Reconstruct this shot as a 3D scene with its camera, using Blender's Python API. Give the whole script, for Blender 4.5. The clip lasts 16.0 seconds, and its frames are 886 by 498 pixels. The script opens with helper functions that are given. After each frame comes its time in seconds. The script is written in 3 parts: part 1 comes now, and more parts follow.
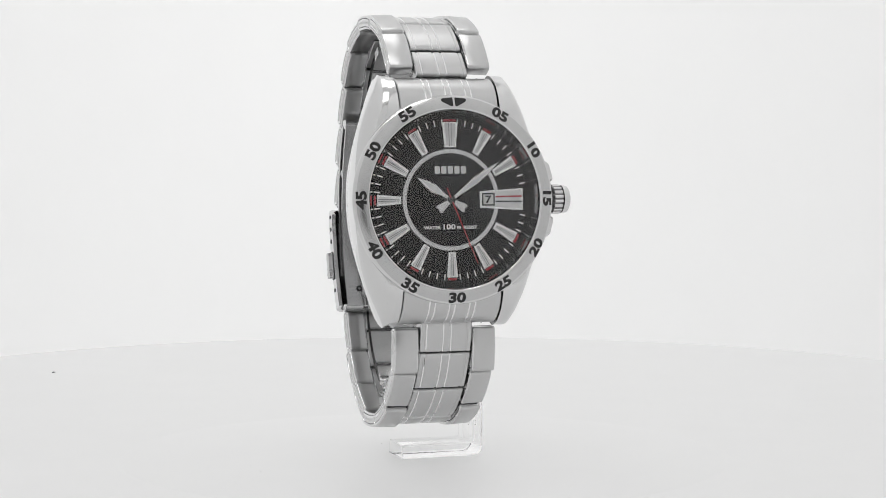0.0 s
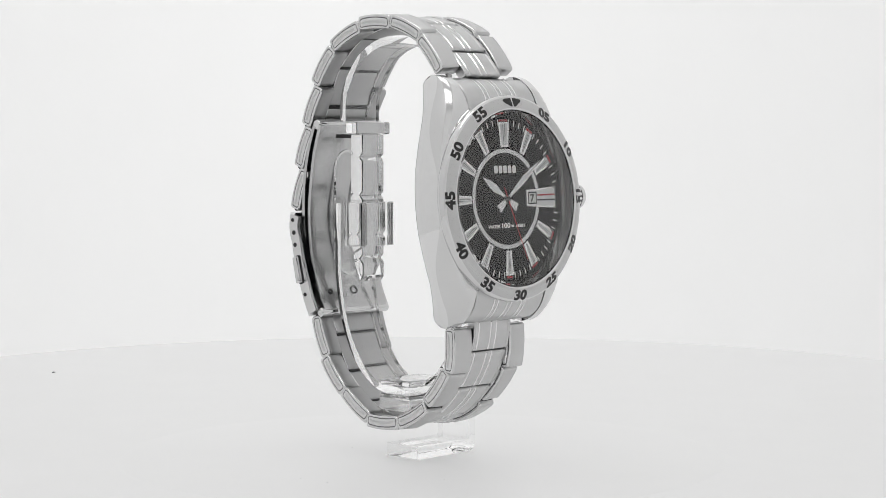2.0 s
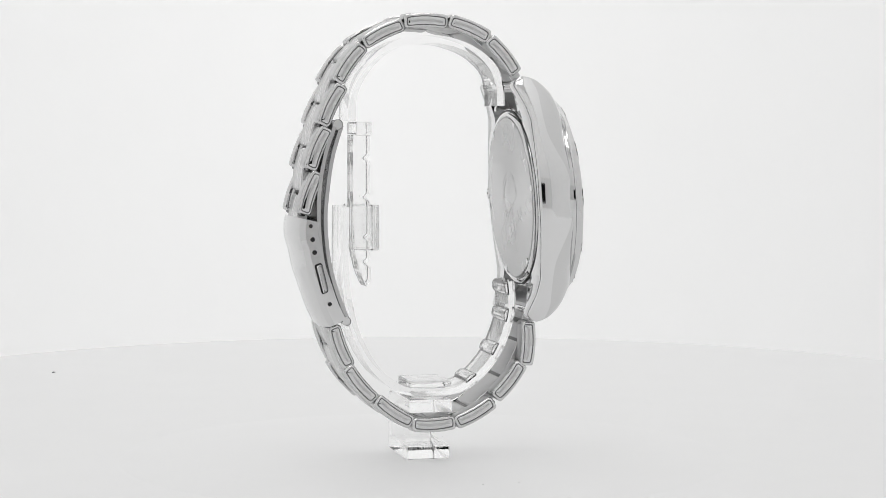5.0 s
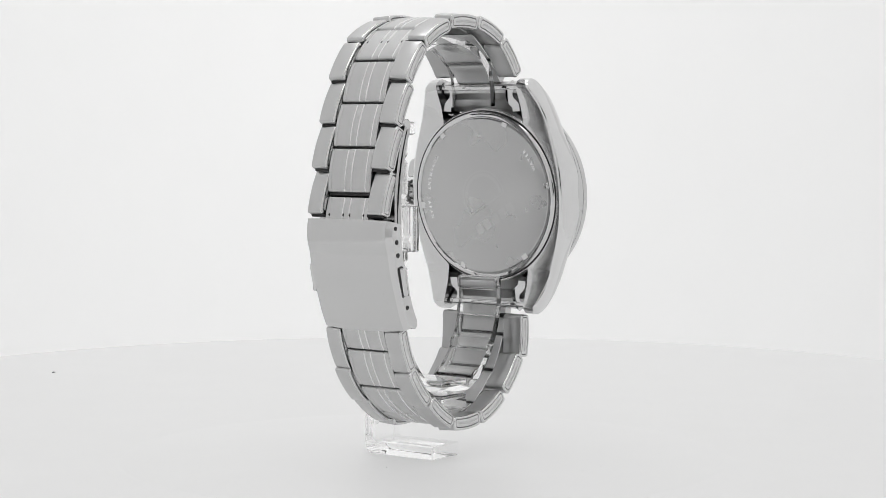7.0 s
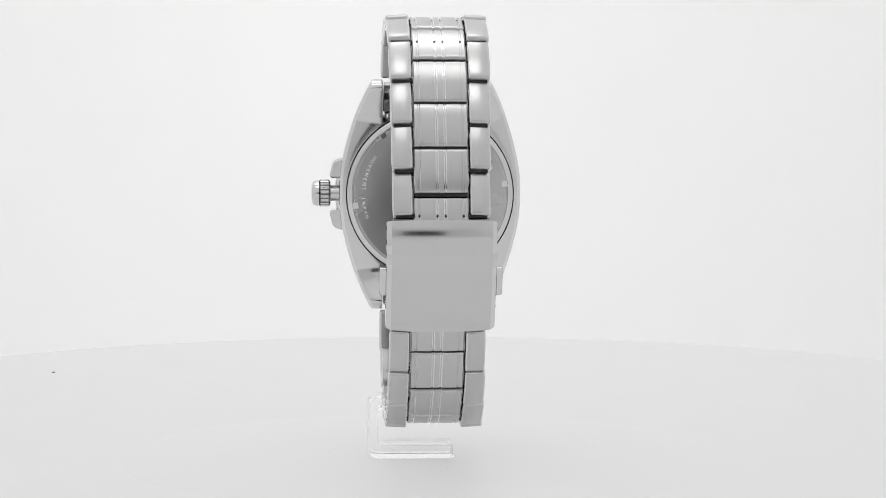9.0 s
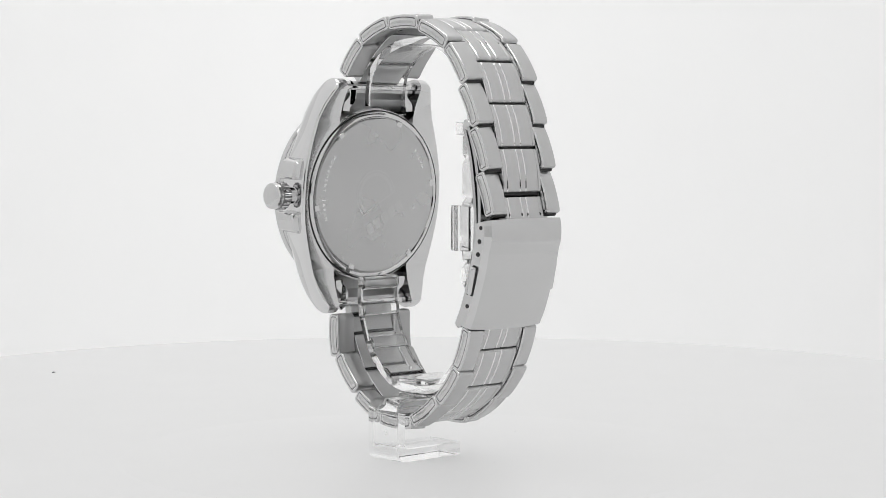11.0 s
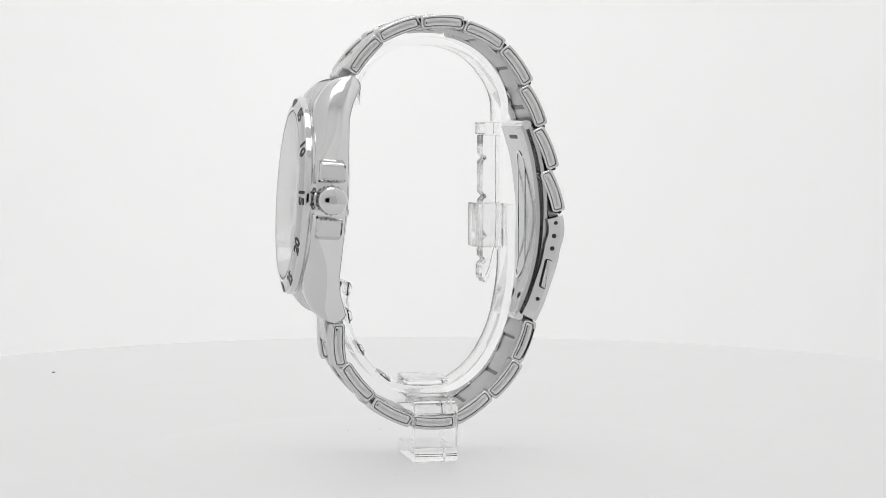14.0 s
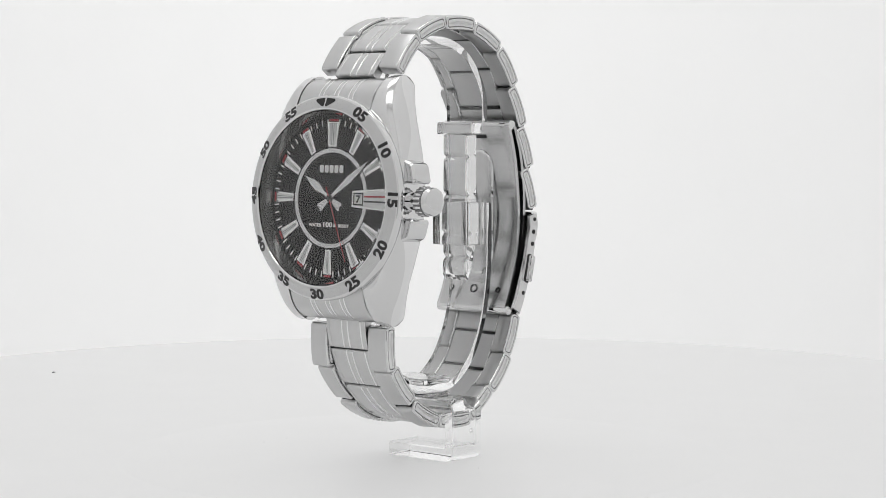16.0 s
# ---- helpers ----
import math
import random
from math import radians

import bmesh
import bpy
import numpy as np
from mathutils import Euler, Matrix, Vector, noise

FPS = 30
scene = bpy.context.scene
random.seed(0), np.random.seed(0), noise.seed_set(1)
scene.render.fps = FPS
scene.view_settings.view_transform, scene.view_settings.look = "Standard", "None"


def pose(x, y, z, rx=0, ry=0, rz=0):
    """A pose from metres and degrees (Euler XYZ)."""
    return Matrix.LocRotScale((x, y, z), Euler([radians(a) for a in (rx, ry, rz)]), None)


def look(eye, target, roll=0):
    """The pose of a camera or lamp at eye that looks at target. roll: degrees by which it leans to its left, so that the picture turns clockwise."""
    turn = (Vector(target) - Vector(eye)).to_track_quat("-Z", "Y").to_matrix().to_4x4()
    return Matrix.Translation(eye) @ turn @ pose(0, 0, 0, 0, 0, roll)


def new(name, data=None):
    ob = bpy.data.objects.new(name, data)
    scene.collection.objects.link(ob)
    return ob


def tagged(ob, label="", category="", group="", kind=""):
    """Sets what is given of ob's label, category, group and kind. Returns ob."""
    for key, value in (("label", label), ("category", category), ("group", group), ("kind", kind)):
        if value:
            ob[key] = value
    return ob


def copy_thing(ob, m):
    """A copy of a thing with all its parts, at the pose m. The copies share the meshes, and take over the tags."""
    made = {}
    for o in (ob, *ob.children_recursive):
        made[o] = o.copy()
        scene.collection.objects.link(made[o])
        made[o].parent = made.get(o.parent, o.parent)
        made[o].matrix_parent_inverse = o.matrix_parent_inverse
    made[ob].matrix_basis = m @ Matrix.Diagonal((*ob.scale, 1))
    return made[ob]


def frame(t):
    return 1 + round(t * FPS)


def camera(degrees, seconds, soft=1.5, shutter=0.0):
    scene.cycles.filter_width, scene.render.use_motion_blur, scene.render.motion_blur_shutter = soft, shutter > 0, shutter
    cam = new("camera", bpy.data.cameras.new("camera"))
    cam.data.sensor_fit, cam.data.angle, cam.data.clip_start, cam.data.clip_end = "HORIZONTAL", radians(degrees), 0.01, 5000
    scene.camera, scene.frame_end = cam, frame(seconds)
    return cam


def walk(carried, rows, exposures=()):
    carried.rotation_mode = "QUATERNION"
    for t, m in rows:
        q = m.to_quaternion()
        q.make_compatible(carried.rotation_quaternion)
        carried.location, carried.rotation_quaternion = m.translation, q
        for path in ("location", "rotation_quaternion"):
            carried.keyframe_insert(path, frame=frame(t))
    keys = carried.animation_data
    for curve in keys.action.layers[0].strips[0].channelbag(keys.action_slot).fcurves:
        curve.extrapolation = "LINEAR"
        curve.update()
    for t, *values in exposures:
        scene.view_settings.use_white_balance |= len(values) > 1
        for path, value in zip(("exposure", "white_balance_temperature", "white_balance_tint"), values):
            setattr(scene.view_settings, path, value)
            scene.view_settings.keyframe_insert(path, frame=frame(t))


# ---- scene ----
cam = camera(24.1412, 16.0, soft=0.25)
EYE = (0.0, -0.4516, 0.0723)
YAW, PITCH = radians(0.540), radians(3.41952)
AIM = (EYE[0] + math.sin(YAW) * math.cos(PITCH), EYE[1] + math.cos(YAW) * math.cos(PITCH), EYE[2] - math.sin(PITCH))
VIEW = look(EYE, AIM, 0.095)
walk(cam, [(0, VIEW), (16, VIEW)])

# degrees by which the turntable has turned, every half second
TURN = [18.1, 24.0, 30.7, 38.1, 46.3, 55.2, 64.6, 74.3, 83.7, 93.4, 103.4, 113.3, 123.2, 133.0, 143.0, 153.2, 163.4,
        173.4, 183.4, 193.3, 203.1, 212.8, 222.6, 232.5, 242.5, 252.7, 262.5, 271.8, 281.0, 290.5, 300.1, 309.5, 318.5]

# ---- light: a closed white light box with lamp panels in its roof, and a dark camera port in its front ----
world = bpy.data.worlds.new("world")
scene.world = world
world.use_nodes = True
world.node_tree.nodes["Background"].inputs["Color"].default_value = (0.9, 0.95, 1.0, 1)
world.node_tree.nodes["Background"].inputs["Strength"].default_value = 0.05
scene.view_settings.exposure = 0.0


def area_lamp(name, place, target, size_x, size_y, power):
    data = bpy.data.lights.new(name, "AREA")
    data.shape, data.size, data.size_y, data.energy = "RECTANGLE", size_x, size_y, power
    data.color = (1.0, 0.995, 0.985)
    ob = new(name, data)
    ob.matrix_world = look(place, target)
    return ob


area_lamp("roof_lamp_front", (-0.02, -0.26, 0.535), (-0.02, -0.26, 0), 0.30, 0.16, 0.28)
area_lamp("roof_lamp_back", (-0.03, 0.06, 0.535), (-0.03, 0.06, 0), 0.30, 0.20, 0.31)


# ---- materials ----
def material(name):
    m = bpy.data.materials.new(name)
    m.use_nodes = True
    nt = m.node_tree
    return m, nt, nt.nodes["Principled BSDF"]


def noise_map(nt, scale, stretch=(1, 1, 1), detail=3.0):
    co = nt.nodes.new("ShaderNodeTexCoord")
    mp = nt.nodes.new("ShaderNodeMapping")
    mp.inputs["Scale"].default_value = stretch
    tx = nt.nodes.new("ShaderNodeTexNoise")
    tx.inputs["Scale"].default_value = scale
    tx.inputs["Detail"].default_value = detail
    nt.links.new(co.outputs["Object"], mp.inputs["Vector"])
    nt.links.new(mp.outputs["Vector"], tx.inputs["Vector"])
    return tx.outputs["Fac"]


def spread(nt, fac, lo, hi):
    r = nt.nodes.new("ShaderNodeMapRange")
    r.inputs["From Min"].default_value, r.inputs["From Max"].default_value = 0.25, 0.75
    r.inputs["To Min"].default_value, r.inputs["To Max"].default_value = lo, hi
    nt.links.new(fac, r.inputs["Value"])
    return r.outputs["Result"]


def relief(nt, bsdf, fac, strength, distance):
    b = nt.nodes.new("ShaderNodeBump")
    b.inputs["Strength"].default_value, b.inputs["Distance"].default_value = strength, distance
    nt.links.new(fac, b.inputs["Height"])
    nt.links.new(b.outputs["Normal"], bsdf.inputs["Normal"])


def steel(name, base, rough, stretch=None, grain=0.0):
    """Steel; stretch gives the direction of the brushing."""
    m, nt, bs = material(name)
    bs.inputs["Base Color"].default_value = (base, base, base * 1.003, 1)
    bs.inputs["Metallic"].default_value = 1.0
    if stretch:
        fine = noise_map(nt, 3000, stretch, 2)
        wide = noise_map(nt, 160, (1, 1, 1), 3)
        mix = nt.nodes.new("ShaderNodeMath")
        mix.operation = "MULTIPLY_ADD"
        nt.links.new(fine, mix.inputs[0])
        mix.inputs[1].default_value = 0.7
        half = nt.nodes.new("ShaderNodeMath")
        half.operation = "MULTIPLY"
        half.inputs[1].default_value = 0.3
        nt.links.new(wide, half.inputs[0])
        nt.links.new(half.outputs[0], mix.inputs[2])
        nt.links.new(spread(nt, mix.outputs[0], rough - 0.02, rough + 0.02), bs.inputs["Roughness"])
        if grain:
            relief(nt, bs, fine, grain, 0.00001)
    else:
        nt.links.new(spread(nt, noise_map(nt, 90, (1, 1, 1), 3), rough * 0.93, rough * 1.07), bs.inputs["Roughness"])
    return m


BRUSHED = steel("brushed_steel", 0.60, 0.3, (3.0, 0.03, 1.0), 0.004)
BRUSHED_SIDE = steel("brushed_steel_end", 0.66, 0.16, (3.0, 0.05, 0.05), 0.003)
SATIN = steel("satin_steel", 0.58, 0.24)
SHOULDER_STEEL = steel("fine_satin_steel", 0.72, 0.13)
FLANK_STEEL = steel("polished_flank_steel", 0.81, 0.06)
# lighter than the other steels, to put edge glints into the colour
LINE_STEEL = steel("bright_line_steel", 0.92, 0.14)
EMBLEM_STEEL = steel("etched_steel", 0.6, 0.32)
BACK_STEEL = steel("back_plate_steel", 0.58, 0.28)
# brushed in circles about its middle
BACK_STEEL.node_tree.nodes["Principled BSDF"].inputs["Anisotropic"].default_value = 0.75
ring_way = BACK_STEEL.node_tree.nodes.new("ShaderNodeTangent")
ring_way.direction_type, ring_way.axis = "RADIAL", "Z"
BACK_STEEL.node_tree.links.new(ring_way.outputs["Tangent"], BACK_STEEL.node_tree.nodes["Principled BSDF"].inputs["Tangent"])
# dark, to colour shade into link grooves and crown flutes; also the index lines
GROOVE_STEEL = steel("shade_and_line_steel", 0.2, 0.3)
POLISHED = steel("polished_steel", 0.72, 0.05)
# darker and rougher, with the shade inside the bracelet put into its colour
INNER_SHADE_STEEL = steel("inner_shade_steel", 0.44, 0.33)
# near black: stands in for shade in the link gaps; the rivets share it
DARK_STEEL = steel("gap_shade_and_rivet_steel", 0.05, 0.3)
RING_STEEL = steel("black_nickel", 0.38, 0.12)


def plain(name, color, rough, bump=0.0, scale=400, vary=0.06):
    m, nt, bs = material(name)
    fac = noise_map(nt, scale, (1, 1, 1), 4)
    ramp = nt.nodes.new("ShaderNodeValToRGB")
    ramp.color_ramp.elements[0].position, ramp.color_ramp.elements[1].position = 0.3, 0.7
    ramp.color_ramp.elements[0].color = (*[c * (1 - vary) for c in color], 1)
    ramp.color_ramp.elements[1].color = (*[min(1, c * (1 + vary)) for c in color], 1)
    nt.links.new(fac, ramp.inputs["Fac"])
    nt.links.new(ramp.outputs["Color"], bs.inputs["Base Color"])
    bs.inputs["Roughness"].default_value = rough
    if bump:
        relief(nt, bs, fac, bump, 0.0001)
    return m


DIAL_BLACK = plain("matt_black_dial", (0.011, 0.011, 0.012), 0.8, 0.0, 150, 0.02)
DIAL_BLACK.node_tree.nodes["Principled BSDF"].inputs["Specular IOR Level"].default_value = 0.06
INK_BLACK = plain("black_paint", (0.012, 0.012, 0.012), 0.4)
PRINT_WHITE = plain("white_print", (0.88, 0.88, 0.88), 0.5)
LUME = plain("silver_white_lume", (0.87, 0.87, 0.87), 0.45)
RED = plain("red_paint", (0.42, 0.015, 0.03), 0.4)
DATE_WHITE = plain("date_disc_white", (0.8, 0.8, 0.78), 0.5)
FLOOR_GLOW = plain("glowing_white_plate", (0.36, 0.36, 0.36), 0.45, 0.02, 60, 0.012)
WALL_WHITE = plain("white_fabric", (0.86, 0.86, 0.86), 0.8, 0.05, 90, 0.01)
BACK_GLOW = plain("glowing_white_panel", (0.80, 0.80, 0.80), 0.8, 0.0, 90, 0.01)
FRONT_GREY = plain("light_grey_fabric", (0.74, 0.74, 0.74), 0.85, 0.05, 90, 0.03)
# the floor plate is given a glow, added to weaken shadows under the stand
FLOOR_GLOW.node_tree.nodes["Principled BSDF"].inputs["Emission Color"].default_value = (1, 1, 1, 1)
FLOOR_GLOW.node_tree.nodes["Principled BSDF"].inputs["Emission Strength"].default_value = 0.365
# the back panel's own glow, brightest in the middle, added to whiten the background
nt = BACK_GLOW.node_tree
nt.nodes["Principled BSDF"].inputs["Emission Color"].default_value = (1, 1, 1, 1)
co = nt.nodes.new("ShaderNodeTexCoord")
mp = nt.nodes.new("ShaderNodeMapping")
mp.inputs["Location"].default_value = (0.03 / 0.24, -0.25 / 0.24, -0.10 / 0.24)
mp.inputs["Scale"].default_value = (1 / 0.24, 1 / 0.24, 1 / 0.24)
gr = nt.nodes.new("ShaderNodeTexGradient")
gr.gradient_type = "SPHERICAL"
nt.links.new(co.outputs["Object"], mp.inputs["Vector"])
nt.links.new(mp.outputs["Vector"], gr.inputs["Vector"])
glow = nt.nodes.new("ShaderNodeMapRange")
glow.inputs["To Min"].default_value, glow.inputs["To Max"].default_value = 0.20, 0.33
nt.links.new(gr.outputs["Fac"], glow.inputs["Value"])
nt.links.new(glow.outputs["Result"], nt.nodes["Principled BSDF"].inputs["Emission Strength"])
PORT_BLACK = plain("black_flock", (0.008, 0.008, 0.008), 0.9)
SIDE_GLOW = plain("glowing_side_fabric", (0.80, 0.80, 0.80), 0.85, 0.05, 90, 0.02)
# the unseen side cloths get a weak added glow, for light on the steel
SIDE_GLOW.node_tree.nodes["Principled BSDF"].inputs["Emission Color"].default_value = (1, 1, 1, 1)
SIDE_GLOW.node_tree.nodes["Principled BSDF"].inputs["Emission Strength"].default_value = 0.10
GRIT = plain("grey_grit", (0.4, 0.4, 0.4), 0.8)


def clear(name, ior, tint, rough=0.0):
    m, nt, bs = material(name)
    bs.inputs["Base Color"].default_value = (*tint, 1)
    bs.inputs["Transmission Weight"].default_value = 1.0
    bs.inputs["Roughness"].default_value = rough
    bs.inputs["IOR"].default_value = ior
    return m


CRYSTAL = clear("mineral_crystal", 1.45, (1, 1, 1))
FROSTED = clear("frosted_acrylic_edge", 1.28, (1, 1, 1), 0.3)
BASE_ACRYLIC = clear("moulded_acrylic", 1.18, (1, 1, 1), 0.0)
ACRYLIC = clear("clear_acrylic", 1.46, (0.99, 0.99, 0.99), 0.0)


# ---- mesh helpers: all sizes below in millimetres ----
MM = 0.001


def part(name, bm, mat, parent, label="", m=None, angle=35, shadow=True, mat2=None):
    """One bmesh (in millimetres) as one mesh object under its thing or part; m is its pose in the parent, in metres."""
    bmesh.ops.remove_doubles(bm, verts=bm.verts, dist=1e-5)
    bmesh.ops.recalc_face_normals(bm, faces=bm.faces)
    bmesh.ops.scale(bm, verts=bm.verts, vec=(MM, MM, MM))
    me = bpy.data.meshes.new(name)
    bm.to_mesh(me)
    bm.free()
    ob = place(name, me, mat, parent, label, m, angle, shadow)
    if mat2:
        me.materials.append(mat2)
    return ob


def place(name, me, mat, parent, label="", m=None, angle=35, shadow=True):
    if mat and not me.materials:
        me.materials.append(mat)
        me.shade_smooth()
        me.set_sharp_from_angle(angle=radians(angle))
    ob = new(name, me)
    if parent:
        ob.parent = parent
    if m is not None:
        ob.matrix_basis = m
    if label:
        tagged(ob, label)
    ob.visible_shadow = shadow
    return ob


def again(ob, m, parent=None):
    """Another piece on the same mesh, with its sub-parts."""
    c = copy_thing(ob, m)
    if parent:
        c.parent = parent
    return c


def rounded(pts, r, n=4):
    """The corners of a polygon rounded by r (one radius or one a corner)."""
    out = []
    k = len(pts)
    for i in range(k):
        p, a, b = Vector(pts[i]), Vector(pts[i - 1]), Vector(pts[(i + 1) % k])
        ri = r[i] if isinstance(r, (list, tuple)) else r
        if ri <= 0:
            out.append(tuple(p))
            continue
        d = min(ri, (a - p).length * 0.48, (b - p).length * 0.48)
        s, e = p + (a - p).normalized() * d, p + (b - p).normalized() * d
        for j in range(n + 1):
            t = j / n
            q = s * (1 - t) ** 2 + p * 2 * t * (1 - t) + e * t * t
            out.append(tuple(q))
    return out


def area2(pts):
    return sum(pts[i - 1][0] * pts[i][1] - pts[i][0] * pts[i - 1][1] for i in range(len(pts)))


def shrunk(pts, d):
    """The polygon drawn in by d."""
    if area2(pts) < 0:
        pts = pts[::-1]
    k, out = len(pts), []
    for i in range(k):
        p, a, b = Vector(pts[i]), Vector(pts[i - 1]), Vector(pts[(i + 1) % k])
        e1, e2 = (p - a).normalized(), (b - p).normalized()
        n1, n2 = Vector((-e1.y, e1.x)), Vector((-e2.y, e2.x))
        n = n1 + n2
        n = n.normalized() / max(0.5, n.normalized().dot(n1))
        out.append(tuple(p + n * d))
    return out


def prism(bm, pts, lo, hi, to, chamfer=0.0, bright=False):
    """A prism of the polygon pts (a, b) from lo to hi along the third axis; to(a, b, c) gives the place."""
    if area2(pts) < 0:
        pts = pts[::-1]
    if chamfer > 0:
        small = shrunk(pts, chamfer)
        rings = [(small, lo), (pts, lo + chamfer), (pts, hi - chamfer), (small, hi)]
    else:
        rings = [(pts, lo), (pts, hi)]
    vs = [[bm.verts.new(to(a, b, c)) for a, b in ring] for ring, c in rings]
    k = len(pts)
    for j, (r0, r1) in enumerate(zip(vs, vs[1:])):
        for i in range(k):
            f = bm.faces.new((r0[i - 1], r0[i], r1[i], r1[i - 1]))
            if bright and j != 1:
                f.material_index = 1
    bm.faces.new(vs[0])
    bm.faces.new(vs[-1][::-1])
    return bm


def lathe(bm, prof, steps=96, close=False):
    """A profile of (radius, height) turned about z."""
    rings = []
    for r, h in prof:
        if r < 1e-6:
            rings.append([bm.verts.new((0, 0, h))])
        else:
            rings.append([bm.verts.new((r * math.sin(2 * math.pi * i / steps), r * math.cos(2 * math.pi * i / steps), h)) for i in range(steps)])
    if close:
        rings.append(rings[0])
    for a, b in zip(rings, rings[1:]):
        for i in range(steps):
            q = [a[i - 1 if len(a) > 1 else 0], a[i if len(a) > 1 else 0], b[i if len(b) > 1 else 0], b[i - 1 if len(b) > 1 else 0]]
            u = list(dict.fromkeys(q))
            if len(u) > 2:
                bm.faces.new(u)
    return bm


def ribbon(path, thick):
    """A strip's outline round a centre line of (a, b), thick wide."""
    left, right = [], []
    for i, p in enumerate(path):
        p = Vector(p)
        a, b = Vector(path[max(0, i - 1)]), Vector(path[min(len(path) - 1, i + 1)])
        t = (b - a).normalized()
        n = Vector((-t.y, t.x))
        left.append(tuple(p + n * thick / 2))
        right.append(tuple(p - n * thick / 2))
    return left + right[::-1]


def smooth_path(pts, n=5):
    """A curve through the points (Catmull-Rom)."""
    out = []
    p = [Vector(q) for q in pts]
    for i in range(len(p) - 1):
        a, b, c, d = p[max(0, i - 1)], p[i], p[i + 1], p[min(len(p) - 1, i + 2)]
        for j in range(n):
            t = j / n
            q = 0.5 * (2 * b + (c - a) * t + (2 * a - 5 * b + 4 * c - d) * t * t + (3 * b - a - 3 * c + d) * t ** 3)
            out.append(tuple(q))
    out.append(tuple(p[-1]))
    return out


def strip_prism(bm, path, thick, lo, hi, to, edge=0):
    """A strip of even thickness along a path, from lo to hi across, made of quads."""
    pts = ribbon(path, thick)
    k = len(path)
    ring0 = [bm.verts.new(to(a, b, lo)) for a, b in pts]
    ring1 = [bm.verts.new(to(a, b, hi)) for a, b in pts]
    m = 2 * k
    for i in range(m):
        bm.faces.new((ring0[i - 1], ring0[i], ring1[i], ring1[i - 1]))
    for ring in (ring0, ring1):
        for i in range(k - 1):
            bm.faces.new((ring[i], ring[i + 1], ring[m - 2 - i], ring[m - 1 - i])).material_index = edge
    return bm


def letters(text, size, bold=0.0, deep=0.03, wide=1.0):
    """The mesh of a word in the built-in font, centred, size high in millimetres, lying in xy."""
    cu = bpy.data.curves.new("word", "FONT")
    cu.body, cu.align_x, cu.align_y = text, "CENTER", "CENTER"
    cu.size, cu.offset, cu.extrude, cu.resolution_u = size * 1.38, bold, deep, 3
    ob = new("word", cu)
    bpy.context.view_layer.update()
    me = bpy.data.meshes.new_from_object(ob.evaluated_get(bpy.context.evaluated_depsgraph_get()))
    bpy.data.objects.remove(ob)
    bm = bmesh.new()
    bm.from_mesh(me)
    bpy.data.meshes.remove(me)
    ys = [v.co.y for v in bm.verts]
    xs = [v.co.x for v in bm.verts]
    cy, cx = (max(ys) + min(ys)) / 2, (max(xs) + min(xs)) / 2
    for v in bm.verts:
        v.co.x, v.co.y = (v.co.x - cx) * wide, v.co.y - cy
    return bm


XYZ = lambda a, b, c: (a, b, c)

